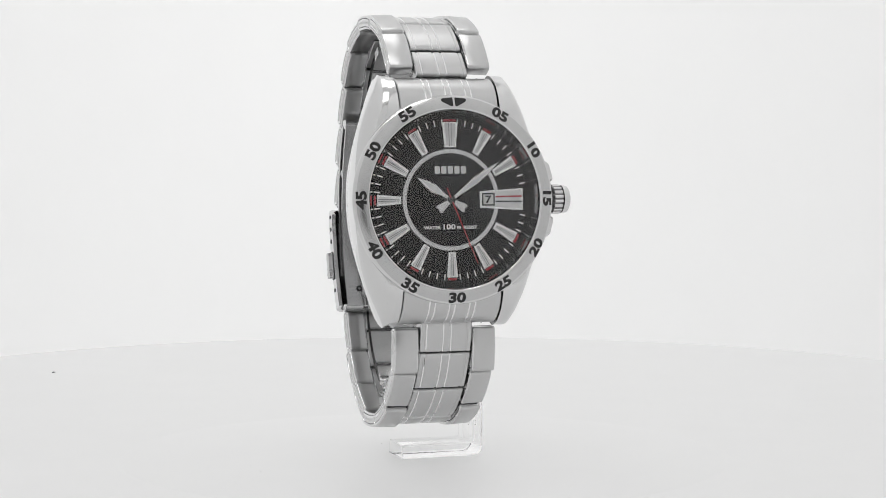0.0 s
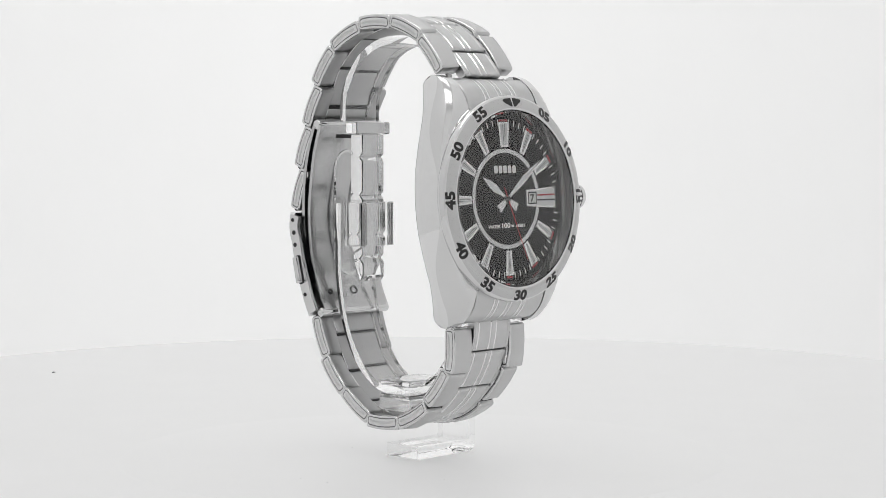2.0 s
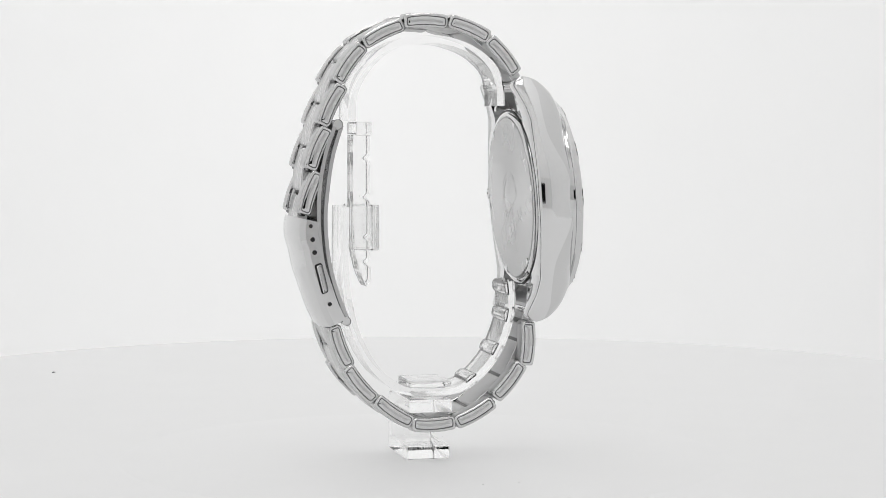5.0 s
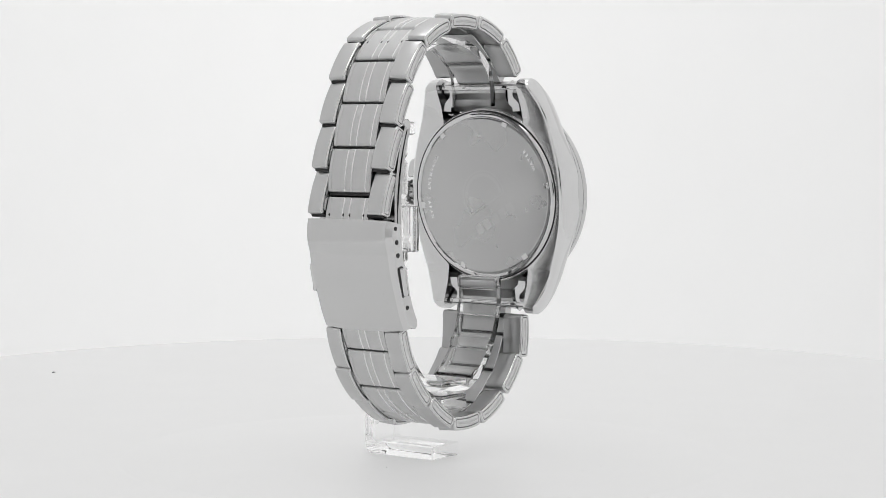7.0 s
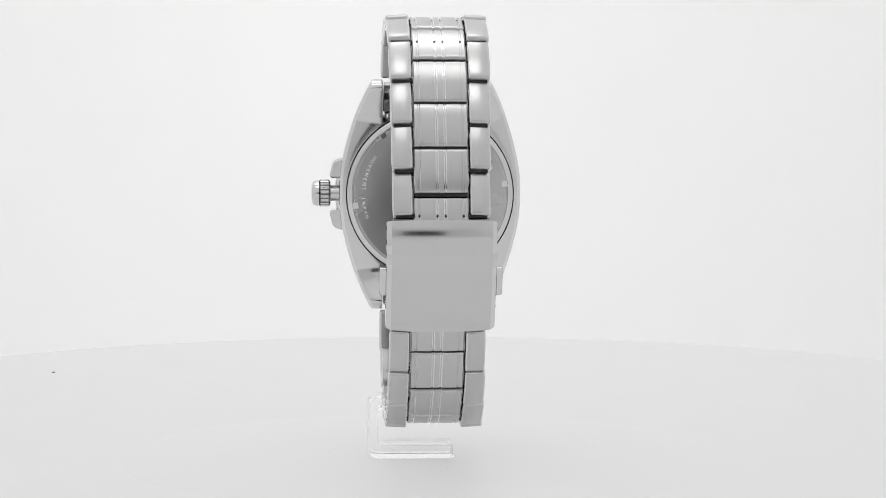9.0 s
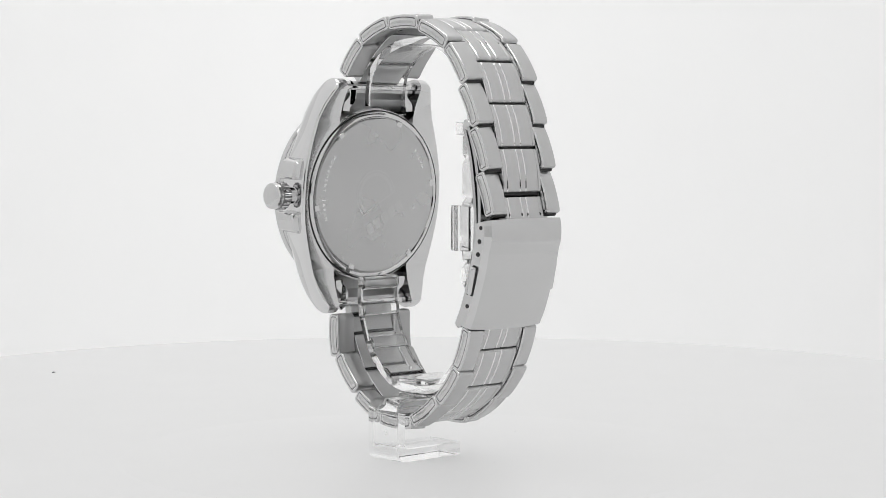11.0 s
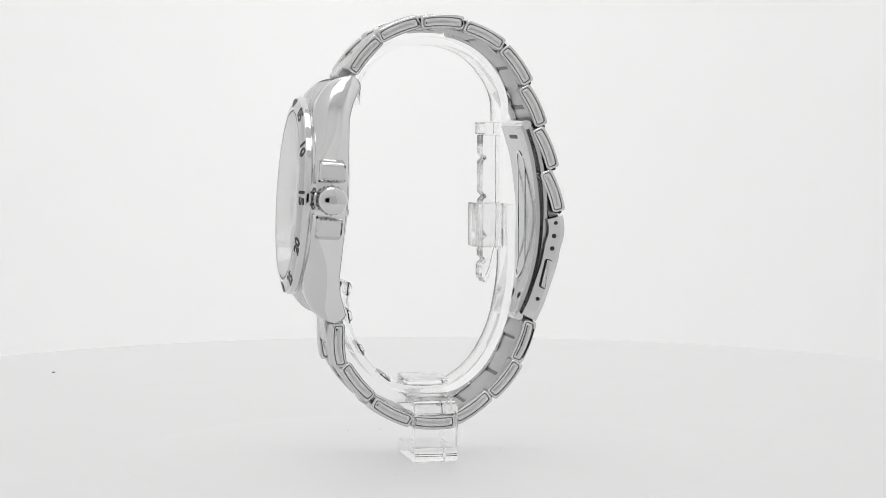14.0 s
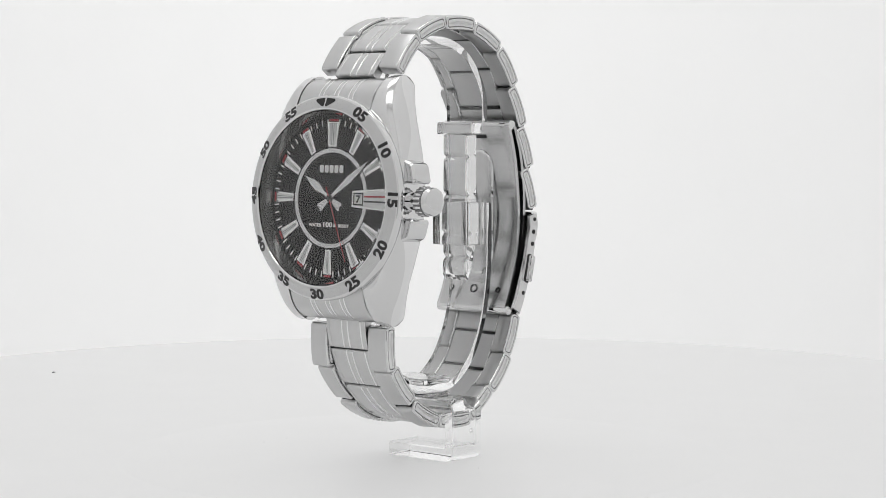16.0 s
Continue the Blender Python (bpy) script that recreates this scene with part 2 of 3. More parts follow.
# ---- the light box ----
def box_shell():
    # floor and a back wall that stands on a curve
    bm = bmesh.new()
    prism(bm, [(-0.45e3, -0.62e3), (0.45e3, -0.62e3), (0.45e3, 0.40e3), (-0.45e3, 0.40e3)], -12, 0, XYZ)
    tagged(part("floor", bm, FLOOR_GLOW, None, angle=30), "white satin floor plate of a photo light box", "floor", kind="structure")
    bm = bmesh.new()
    cx, cy, r = 1.5, 77.7, 178.1
    arc = []
    for i in range(61):
        a = radians(-66 + 132 * i / 60)
        arc.append((cx + r * math.sin(a), cy + r * math.cos(a)))
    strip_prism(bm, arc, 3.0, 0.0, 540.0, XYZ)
    tagged(part("backdrop", bm, BACK_GLOW, None, angle=40), "seamless curved white backdrop standing on the floor", "backdrop", kind="structure")
    bm = bmesh.new()
    prism(bm, [(-205, -620), (213, -620), (213, 340), (-205, 340)], 540, 552, XYZ)
    tagged(part("ceiling", bm, WALL_WHITE, None), "white fabric roof of the light box", "ceiling", kind="structure")
    # the front with its camera port
    bm = bmesh.new()
    w, px, zc = 40.0, 64.0, 56.0
    for x0, x1, z0, z1 in ((-205, -px, 0, 130), (px, 213, 0, 130), (-px, px, 0, zc - w), (-px, px, zc + w, 130)):
        prism(bm, [(x0, z0), (x1, z0), (x1, z1), (x0, z1)], -464, -458, lambda a, b, c: (a, c, b))
    tagged(part("wall_front", bm, FRONT_GREY, None), "grey front panel with a wide camera port", "wall", kind="structure")
    bm = bmesh.new()
    prism(bm, [(-205, 130), (213, 130), (213, 540), (-205, 540)], -464, -458, lambda a, b, c: (a, c, b))
    tagged(part("wall_front_top", bm, WALL_WHITE, None), "white upper front flap of the light box", "wall", kind="structure")
    bm = bmesh.new()
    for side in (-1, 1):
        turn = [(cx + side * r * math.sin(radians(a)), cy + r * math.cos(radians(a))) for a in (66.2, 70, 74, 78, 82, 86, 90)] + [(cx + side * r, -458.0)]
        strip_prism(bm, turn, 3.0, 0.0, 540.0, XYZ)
    tagged(part("wall_sides", bm, SIDE_GLOW, None), "faintly glowing pale fabric side walls, added out of view", "wall", kind="structure")
    # the dark hood round the camera
    bm = bmesh.new()
    for x0, x1, z0, z1, y0, y1 in ((-px - 4, -px, zc - w - 4, zc + w + 4, -552, -464), (px, px + 4, zc - w - 4, zc + w + 4, -552, -464), (-px, px, zc - w - 4, zc - w, -552, -464),
                                   (-px, px, zc + w, zc + w + 4, -552, -464), (-px - 4, px + 4, zc - w - 4, zc + w + 4, -556, -552)):
        prism(bm, [(x0, z0), (x1, z0), (x1, z1), (x0, z1)], y0, y1, lambda a, b, c: (a, c, b))
    tagged(part("wall_port", bm, PORT_BLACK, None), "black hood behind the camera port", "hood", kind="structure")


box_shell()


def grit(name, x, y, r, seed, parent=None, z=0.0):
    rnd = random.Random(seed)
    bm = bmesh.new()
    bmesh.ops.create_icosphere(bm, subdivisions=1, radius=r)
    for v in bm.verts:
        v.co *= rnd.uniform(0.7, 1.3)
        v.co.z *= 0.5
    return part(name, bm, GRIT, parent, m=pose(x * MM, y * MM, (z + r * 0.3) * MM))


tagged(grit("dust_speck", -107.9, 150.5, 0.55, 1), "tiny grey speck of dust on the white floor", "dust")

# ---- turntable ----
turntable = new("turntable")
tagged(turntable, "flat round white turntable plate with a few dust specks", "turntable")
bm = bmesh.new()
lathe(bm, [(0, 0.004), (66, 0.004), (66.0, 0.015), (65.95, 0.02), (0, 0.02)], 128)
plate = part("plate", bm, FLOOR_GLOW, turntable)
for i, (x, y, r) in enumerate(((-39.2, -10.6, 0.13), (-39.5, -3.0, 0.12), (-20.0, -25.0, 0.1), (-4.0, 18.2, 0.12), (20.6, -5.7, 0.12), (22.2, 6.5, 0.08), (24.6, -10.5, 0.1))):
    grit("dust_speck", x, y, r, 10 + i, turntable, 0.02)

# ---- acrylic stand ----
stand = new("display_stand")
tagged(stand, "clear acrylic watch stand with a spring cuff, standing on the turntable", "display stand")
# the bracket: a foot, a riser and an arm through the bracelet
bm = bmesh.new()
out = rounded([(-6.3, 0.025), (12.3, 0.025), (12.3, 13.3), (-8.6, 13.3), (-8.6, 10.5), (9.9, 10.5), (9.9, 3.0), (-6.3, 3.0)], [0.3, 2.6, 2.6, 0.4, 0.4, 0.8, 0.8, 0.3], 6)
prism(bm, out, -4.4, 5.2, lambda a, b, c: (a, c, b), 0.25, True)
part("bracket", bm, BASE_ACRYLIC, stand, "clear moulded acrylic bracket", shadow=False, mat2=FROSTED)
bm = bmesh.new()
lathe(bm, [(0.35, 0.0), (0.35, 0.09), (0.6, 0.09), (0.6, 0.0)], 20, True)
part("mould_mark", bm, FROSTED, stand, m=pose(12.3 * MM, 1.6 * MM, 6.5 * MM, 0, 90, 0), shadow=False)
# two clamping plates hold the cuff on the arm
for lo, hi in ((13.32, 14.1), (15.9, 17.3)):
    bm = bmesh.new()
    prism(bm, rounded([(-8.6, -4.3), (3.6, -4.3), (3.6, 4.9), (-8.6, 4.9)], 0.5, 3), lo, hi, lambda a, b, c: (a, b, c), 0.25, True)
    part("clamp_plate", bm, ACRYLIC, stand, shadow=False, mat2=FROSTED)
# cuff: upper and lower strips
YZ = lambda a, b, c: (c, a, b)
CUFF_LO, CUFF_HI = -7.6, 2.8
upper = smooth_path([(-15.6, 76.0), (-15.4, 80.0), (-14.0, 84.0), (-10.2, 87.4), (-5.5, 89.4), (-0.5, 90.2), (5.5, 89.6), (10.8, 87.0), (14.6, 82.8), (16.7, 78.5), (17.1, 75.0), (17.1, 72.6)], 5)
upper = [(a + 0.3, b + 0.5) for a, b in upper]
bm = strip_prism(bmesh.new(), upper, 1.7, CUFF_LO, CUFF_HI, YZ)
part("upper_cuff", bm, ACRYLIC, stand, shadow=False)
bm = bmesh.new()
prism(bm, rounded([(13.0, 70.3), (16.5, 70.3), (16.5, 73.0), (13.0, 73.0)], 0.4), CUFF_LO, CUFF_HI, YZ, 0.2, True)
part("hook", bm, ACRYLIC, stand, shadow=False, mat2=FROSTED)
teeth = [(15.6, 70.2), (13.1, 70.2), (13.1, 66.0), (14.0, 65.2), (13.1, 64.4), (13.1, 57.6), (14.0, 56.8), (13.1, 56.0), (13.1, 49.0), (14.0, 48.2), (13.1, 47.4),
         (13.1, 43.6), (14.0, 42.8), (12.9, 41.8), (12.9, 39.0), (13.9, 37.6), (15.4, 41.0), (16.6, 46.0), (16.8, 52.0), (16.8, 70.2)]
prism(bm := bmesh.new(), rounded(teeth, 0.3, 2), -5.8, 1.0, YZ, 0.2, True)
part("ratchet_bar", bm, ACRYLIC, stand, shadow=False, mat2=FROSTED)
bm = bmesh.new()
prism(bm, rounded([(11.5, 45.6), (17.3, 45.6), (17.3, 55.3), (11.5, 55.3)], 0.4), CUFF_LO, -5.9, YZ, 0.2)
prism(bm, rounded([(11.5, 45.6), (17.3, 45.6), (17.3, 55.3), (11.5, 55.3)], 0.4), 1.1, CUFF_HI, YZ, 0.2)
prism(bm, rounded([(11.5, 45.6), (12.8, 45.6), (12.8, 55.3), (11.5, 55.3)], 0.3), -5.9, 1.1, YZ)
part("keeper", bm, ACRYLIC, stand, shadow=False, mat2=FROSTED)
lower = smooth_path([(18.9, 55.0), (19.0, 48.0), (18.9, 40.0), (17.9, 33.0), (16.2, 27.0), (12.7, 20.6), (8.2, 16.5), (4.2, 15.0), (-4.2, 15.0), (-9.3, 17.0),
                     (-14.2, 22.2), (-17.1, 28.8), (-17.9, 34.0), (-17.6, 38.5)], 5)
bm = strip_prism(bmesh.new(), lower, 1.7, CUFF_LO, CUFF_HI, YZ)
part("lower_cuff", bm, ACRYLIC, stand, shadow=False)
# grip ridges on the free end of the lower cuff
for k in (-3, -9, -15, -21):
    p, t = Vector(lower[k]), (Vector(lower[k + 1]) - Vector(lower[k - 1])).normalized()
    n = Vector((-t.y, t.x))
    n = n if n.dot(Vector((0.0, 50.0)) - p) > 0 else -n
    bm = bmesh.new()
    prism(bm, rounded([tuple(p + n * a + t * b) for a, b in ((0.5, -1.7), (1.45, -0.9), (1.45, 0.9), (0.5, 1.7))], 0.5, 3), CUFF_LO, CUFF_HI, YZ, 0.2)
    part("grip_ridge", bm, ACRYLIC, stand, shadow=False)

# ---- the watch ----
watch = new("wristwatch")
tagged(watch, "stainless steel wristwatch with black dial, closed on an acrylic stand", "watch")
TILT = radians(3.768)
HEAD = Matrix(((1, 0, 0, -2.65 * MM), (0, math.sin(TILT), -math.cos(TILT), -29.1 * MM), (0, math.cos(TILT), math.sin(TILT), 57.18 * MM), (0, 0, 0, 1)))


def head(name, bm, mat, label="", angle=35, shadow=True, mat2=None):
    """A part of the watch head: x across, y up, z out of the dial."""
    return part(name, bm, mat, watch, label, HEAD, angle, shadow, mat2)


def lerp(v, xs, ys):
    return float(np.interp(v, xs, ys))


def soft_lerp(v, xs, ys):
    """The same with its corners rounded off."""
    return sum(lerp(abs(v + d), xs, ys) for d in (-1.6, -0.8, 0.0, 0.8, 1.6)) / 5 if v < 24.4 else lerp(v, xs, ys)


# case: two flanks that end in lugs, round a drum
V_HW, HW = [0, 2, 4, 6, 9, 13, 18, 22, 25, 26.2], [20.7, 20.67, 20.58, 20.36, 19.75, 18.75, 17.2, 15.5, 14.0, 13.3]
V_F, WF = [0, 16, 18, 19.5, 21, 22.6, 24, 25, 25.7, 26.1, 26.2], [-2.0, -2.0, -2.1, -2.4, -3.0, -3.8, -5.0, -6.2, -7.4, -8.9, -9.6]
V_B, WB = [0, 13.4, 17, 20, 22.9, 24.4, 25.3, 25.9, 26.2], [-9.85, -9.75, -9.75, -10.4, -11.6, -12.2, -11.8, -10.9, -9.9]
VS = [0, 1, 2, 3, 4, 5, 6, 7, 8, 9, 10, 11, 12, 13, 14, 15, 16, 17, 18, 18.8, 19.6, 20.4, 21.2, 22.3, 23.4, 24.3, 25.0, 25.5, 25.9, 26.1, 26.2]
VS = [-v for v in VS[:0:-1]] + VS


def flank(bm, side):
    rings = []
    for v in VS:
        a = abs(v)
        hw, f, b = soft_lerp(a, V_HW, HW), lerp(a, V_F, WF), lerp(a, V_B, WB)
        k = min(1.0, (f - b) / 6.0)
        cut = soft_lerp(a, [0, 6, 10, 14, 19, 23, 26], [0.3, 0.8, 2.2, 3.4, 3.7, 2.7, 1.2]) * k
        drop = soft_lerp(a, [0, 6, 10, 14, 19, 23, 26], [0.3, 1.0, 2.9, 4.6, 4.9, 3.1, 1.0]) * k
        inner = max(10.9, math.sqrt(max(0.0, 19.2 ** 2 - a * a)))
        shoulder = [(hw - cut * (1 - math.sin(q)), f - drop * (1 - math.cos(q))) for q in (0, 0.22, 0.44, 0.66, 0.88, 1.1, 1.34, math.pi / 2)]
        sec = [(inner, b + 0.15 * k), (inner, f)] + shoulder + [(hw + 0.01, (f - drop + b) / 2 + 0.3 * k), (hw, b + 0.8 * k), (hw - 0.25, b + 0.4 * k), (hw - 0.8, b + 0.15 * k)]
        rings.append([bm.verts.new((side * x, v, w)) for x, w in sec])
    for r0, r1 in zip(rings, rings[1:]):
        for i in range(len(r0)):
            f = bm.faces.new((r0[i - 1], r0[i], r1[i], r1[i - 1]))
            f.material_index = 1 if 2 <= i <= 9 else (2 if i > 9 else (1 if i == 0 else 0))
    bm.faces.new(rings[0])
    bm.faces.new(rings[-1])


bm = bmesh.new()
flank(bm, 1)
flank(bm, -1)
lathe(bm, [(18.4, -1.95), (19.3, -1.95), (19.6, -2.2), (19.6, -9.1), (19.3, -9.45), (17.0, -9.45), (17.0, -4.2), (18.4, -4.2)], 96, True)
# the collar that carries the bezel
lathe(bm, [(21.2, -1.9), (21.1, -2.35), (20.35, -3.5), (19.0, -3.8), (19.0, -1.9)], 128, True)
case = head("case", bm, POLISHED, "satin steel case with four curved lugs", 40, True, SHOULDER_STEEL)
case.data.materials.append(FLANK_STEEL)

# bezel
bm = bmesh.new()
lathe(bm, [(18.35, -1.5), (18.35, 0.35), (18.5, 0.5), (18.75, 0.52), (21.0, -0.23), (21.35, -0.48), (21.5, -0.85), (21.5, -1.55), (21.25, -1.85), (19.0, -1.95)], 128, True)
for f in bm.faces:
    mid = f.calc_center_median()
    if not 18.7 < math.hypot(mid.x, mid.y) < 20.95:
        f.material_index = 1
bezel = head("bezel", bm, SATIN, "brushed steel bezel with black minute numbers", 25, True, POLISHED)


def bezel_pose(deg, r, upright):
    a = radians(deg)
    rad, tan = Vector((math.sin(a), math.cos(a), 0)), Vector((math.cos(a), -math.sin(a), 0))
    slope = math.atan2(0.80, 2.40)
    up = rad * math.cos(slope) + Vector((0, 0, -math.sin(slope)))
    n = rad * math.sin(slope) + Vector((0, 0, math.cos(slope)))
    x = tan
    if upright:
        up, x = -up, -x
    h = 0.52 - 0.80 * (r - 18.75) / 2.40 + 0.012
    m = Matrix((x, up, n)).transposed().to_4x4()
    m.translation = (rad * r + Vector((0, 0, h))) * MM
    return m


for k, word in enumerate(("05", "10", "15", "20", "25", "30", "35", "40", "45", "50", "55")):
    deg = 30 * (k + 1)
    part("numeral", letters(word, 2.1, 0.13, 0.02, 1.28), INK_BLACK, bezel, m=bezel_pose(deg, 20.07, 110 < deg < 250))
for side in (-1, 1):
    bm = bmesh.new()
    prism(bm, rounded([(side * 0.22, 0.95), (side * 2.5, 0.72), (side * 2.75, 0.45), (side * 2.5, 0.05), (side * 0.65, -1.0), (side * 0.22, -0.95)], 0.15, 2), -0.02, 0.02, XYZ)
    part("zero_marker", bm, INK_BLACK, bezel, m=bezel_pose(0, 19.95, False))

# dial
bm = bmesh.new()
lathe(bm, [(0, -1.5), (18.0, -1.5), (18.0, -0.8), (0, -0.8)], 96)
DEEP = HEAD @ pose(0, 0, -2.2 * MM)
dial = part("dial", bm, DIAL_BLACK, watch, "matt black dial with silver indices", DEEP)
bm = bmesh.new()
lathe(bm, [(17.45, -2.99), (18.28, -0.4), (18.33, -0.4), (18.33, -2.99)], 96, True)
head("dial_ring", bm, RING_STEEL, "dark polished sloping inner ring")
Z_DIAL = -0.8


def on_dial(name, pts, hgt, mat, deg=0.0, label="", chamfer=0.0, base=Z_DIAL, over=0.003):
    """A flat piece on the dial, drawn at twelve o'clock (across, outward) and turned clockwise."""
    bm = bmesh.new()
    prism(bm, pts, base + over, base + hgt, XYZ, chamfer)
    return part(name, bm, mat, dial, label, pose(0, 0, 0, 0, 0, -deg))


bm = bmesh.new()
lathe(bm, [(9.55, -0.795), (9.62, -0.72), (10.43, -0.72), (10.5, -0.795)], 96, True)
part("chapter_ring", bm, SATIN, dial, "satin silver ring")
for k in range(12):
    if k == 3:
        continue
    wo, wi = (1.75, 1.25) if k == 0 else (1.25, 0.78)
    r0, r1 = 10.75, 16.0
    rim = [(-wi, r0), (wi, r0), (wo, r1), (-wo, r1)]
    on_dial("hour_index", rim, 0.14, POLISHED, 30 * k, "polished steel baton index", 0.06)
    core = [(-wi + 0.42, r0 + 0.35), (wi - 0.42, r0 + 0.35), (wo - 0.5, r1 - 0.25), (-wo + 0.5, r1 - 0.25)]
    on_dial("lume_bar", core, 0.155, LUME, 30 * k, "", 0.02)
    g = 0.16 if k == 0 else 0.08
    for s in (-1, 1):
        on_dial("index_line", [(s * g, r0 + 0.35), (s * (g + 0.09), r0 + 0.35), (s * (g + 0.17), r1 - 0.25), (s * (g + 0.05), r1 - 0.25)], 0.165, GROOVE_STEEL, 30 * k)
    on_dial("red_tip", [(-wo * 0.8, 16.12), (wo * 0.8, 16.12), (wo * 0.7, 16.55), (-wo * 0.7, 16.55)], 0.05, RED, 30 * k)
for k in range(60):
    if k % 5 and not 14 <= k <= 16:
        on_dial("minute_tick", [(-0.13, 15.35), (0.13, 15.35), (0.13, 16.6), (-0.13, 16.6)], 0.03, PRINT_WHITE, 6 * k)
# date block at three o'clock
on_dial("date_frame", [(-1.75, 6.2), (1.75, 6.2), (2.35, 15.8), (-2.35, 15.8)], 0.14, POLISHED, 90, "polished frame with the date window", 0.06)
on_dial("date_face", [(-1.45, 6.5), (1.45, 6.5), (2.05, 15.4), (-2.05, 15.4)], 0.15, LUME, 90)
on_dial("date_border", [(-1.3, 6.7), (1.3, 6.7), (1.3, 9.5), (-1.3, 9.5)], 0.16, INK_BLACK, 90)
on_dial("date_disc", [(-1.02, 7.0), (1.02, 7.0), (1.02, 9.2), (-1.02, 9.2)], 0.168, DATE_WHITE, 90)
part("date_numeral", letters("7", 1.55, 0.05, 0.01, 1.25), INK_BLACK, dial, m=pose(8.1 * MM, 0, (Z_DIAL + 0.18) * MM))
on_dial("date_stripe", [(-0.72, 9.7), (-0.40, 9.7), (-0.44, 15.4), (-0.80, 15.4)], 0.16, RED, 90)
on_dial("date_stripe", [(0.28, 9.7), (0.60, 9.7), (0.66, 15.4), (0.32, 15.4)], 0.16, INK_BLACK, 90)
# maker's mark as plain blocks
for k in range(5):
    x = -3.45 + 1.42 * k
    on_dial("maker_block", rounded([(x, 5.35), (x + 1.14, 5.35), (x + 1.14, 6.95), (x, 6.95)], 0.35, 3), 0.06, PRINT_WHITE, 0, "plain white block of the maker's mark", 0.03)
for word, x, y, size, bold, wide in (("WATER", -4.15, -5.7, 0.66, 0.03, 1.15), ("100", -0.45, -5.55, 1.05, 0.05, 1.35), ("m", 1.6, -5.68, 0.66, 0.06, 1.1), ("RESIST", 4.1, -5.7, 0.66, 0.03, 1.15)):
    part("dial_print", letters(word, size, bold, 0.008, wide), PRINT_WHITE, dial, m=pose(x * MM, y * MM, (Z_DIAL + 0.02) * MM))


def hand(name, deg, length, width, z, label):
    w = width
    spear = [(-0.32, 0), (-0.42, 2.2), (-w, length * 0.52), (-w * 0.75, length * 0.60), (-w * 0.8, length * 0.68), (0, length), (w * 0.8, length * 0.68),
             (w * 0.75, length * 0.60), (w, length * 0.52), (0.42, 2.2), (0.32, 0)]
    tail = [(0.40, -0.4), (0.95, -3.3), (0.70, -3.75), (0.0, -3.4), (-0.70, -3.75), (-0.95, -3.3), (-0.40, -0.4)]
    bm = bmesh.new()
    prism(bm, spear + tail, z, z + 0.10, XYZ, 0.03)
    h = part(name, bm, SATIN, watch, label, DEEP @ pose(0, 0, 0, 0, 0, -deg))
    bm = bmesh.new()
    prism(bm, [(-0.22, 1.6), (-w * 0.62, length * 0.5), (-w * 0.5, length * 0.68), (0, length * 0.93), (w * 0.5, length * 0.68), (w * 0.62, length * 0.5), (0.22, 1.6)], z + 0.101, z + 0.115, XYZ)
    part("lume", bm, LUME, h)
    return h


hand("hour_hand", 302, 8.8, 1.0, -0.60, "silver spear-shaped hour hand")
hand("minute_hand", 53.5, 13.4, 0.85, -0.46, "silver spear-shaped minute hand")
bm = bmesh.new()
prism(bm, [(-0.10, -2.6), (0.10, -2.6), (0.13, 0), (0.08, 14.2), (-0.08, 14.2), (-0.13, 0)], -0.30, -0.27, XYZ)
head("second_hand", bm, RED, "thin red second hand").matrix_basis = DEEP @ pose(0, 0, 0, 0, 0, -157.5)
bm = bmesh.new()
lathe(bm, [(0, -0.24), (0.45, -0.25), (0.55, -0.28), (0.55, -0.33), (0.85, -0.34), (0.85, -0.79), (0, -0.79)], 32)
part("hand_pin", bm, INK_BLACK, watch, "dark centre pin", DEEP)

# crystal
bm = bmesh.new()
lathe(bm, [(0, 0.48), (17.9, 0.44), (18.25, 0.25), (18.25, -0.2), (0, -0.2)], 96)
head("crystal", bm, CRYSTAL, "flat clear mineral crystal", 8, False)

# back
bm = bmesh.new()
lathe(bm, [(0, -10.3), (17.2, -10.3), (17.4, -10.2), (17.5, -9.95), (18.2, -9.9), (18.2, -9.2), (0, -9.2)], 128)
case_back = head("case_back", bm, BACK_STEEL, "round brushed steel case back", 25)
bm = bmesh.new()
lathe(bm, [(17.62, -9.6), (17.66, -10.05), (17.85, -10.22), (18.5, -10.12), (18.85, -9.8), (18.9, -9.45), (17.7, -9.45)], 128, True)
part("polished_rim", bm, POLISHED, case_back)
# black ring in place of the shade in the gap round the back
bm = bmesh.new()
lathe(bm, [(18.92, -9.42), (18.92, -9.66), (19.15, -9.68), (19.15, -9.42)], 96, True)
part("gap_shade_ring", bm, INK_BLACK, case_back)
for k in range(6):
    bm = bmesh.new()
    prism(bm, rounded([(-0.75, 16.5), (0.75, 16.5), (0.75, 17.75), (-0.75, 17.75)], 0.2, 2), -10.42, -9.8, XYZ, 0.1)
    part("key_notch", bm, POLISHED, case_back, m=pose(0, 0, 0, 0, 0, 21.5 + 60 * k))
for word, start in (("WATER", 155), ("MOVEMENT JAPAN", 34)):
    for k, ch in enumerate(word):
        if ch == " ":
            continue
        a = radians(start - 4.1 * k)
        m = Matrix(((math.sin(a), -math.cos(a), 0, 15.2 * math.cos(a) * MM), (-math.cos(a), -math.sin(a), 0, 15.2 * math.sin(a) * MM), (0, 0, -1, -10.325 * MM), (0, 0, 0, 1)))
        part("engraved_letter", letters(ch, 0.8, 0.02, 0.01), LINE_STEEL, case_back, m=m)

# faint maker's mark on the back, askew: plain blocks under a plain arch
ASKEW = pose(0, 0, 0, 0, 0, -30)
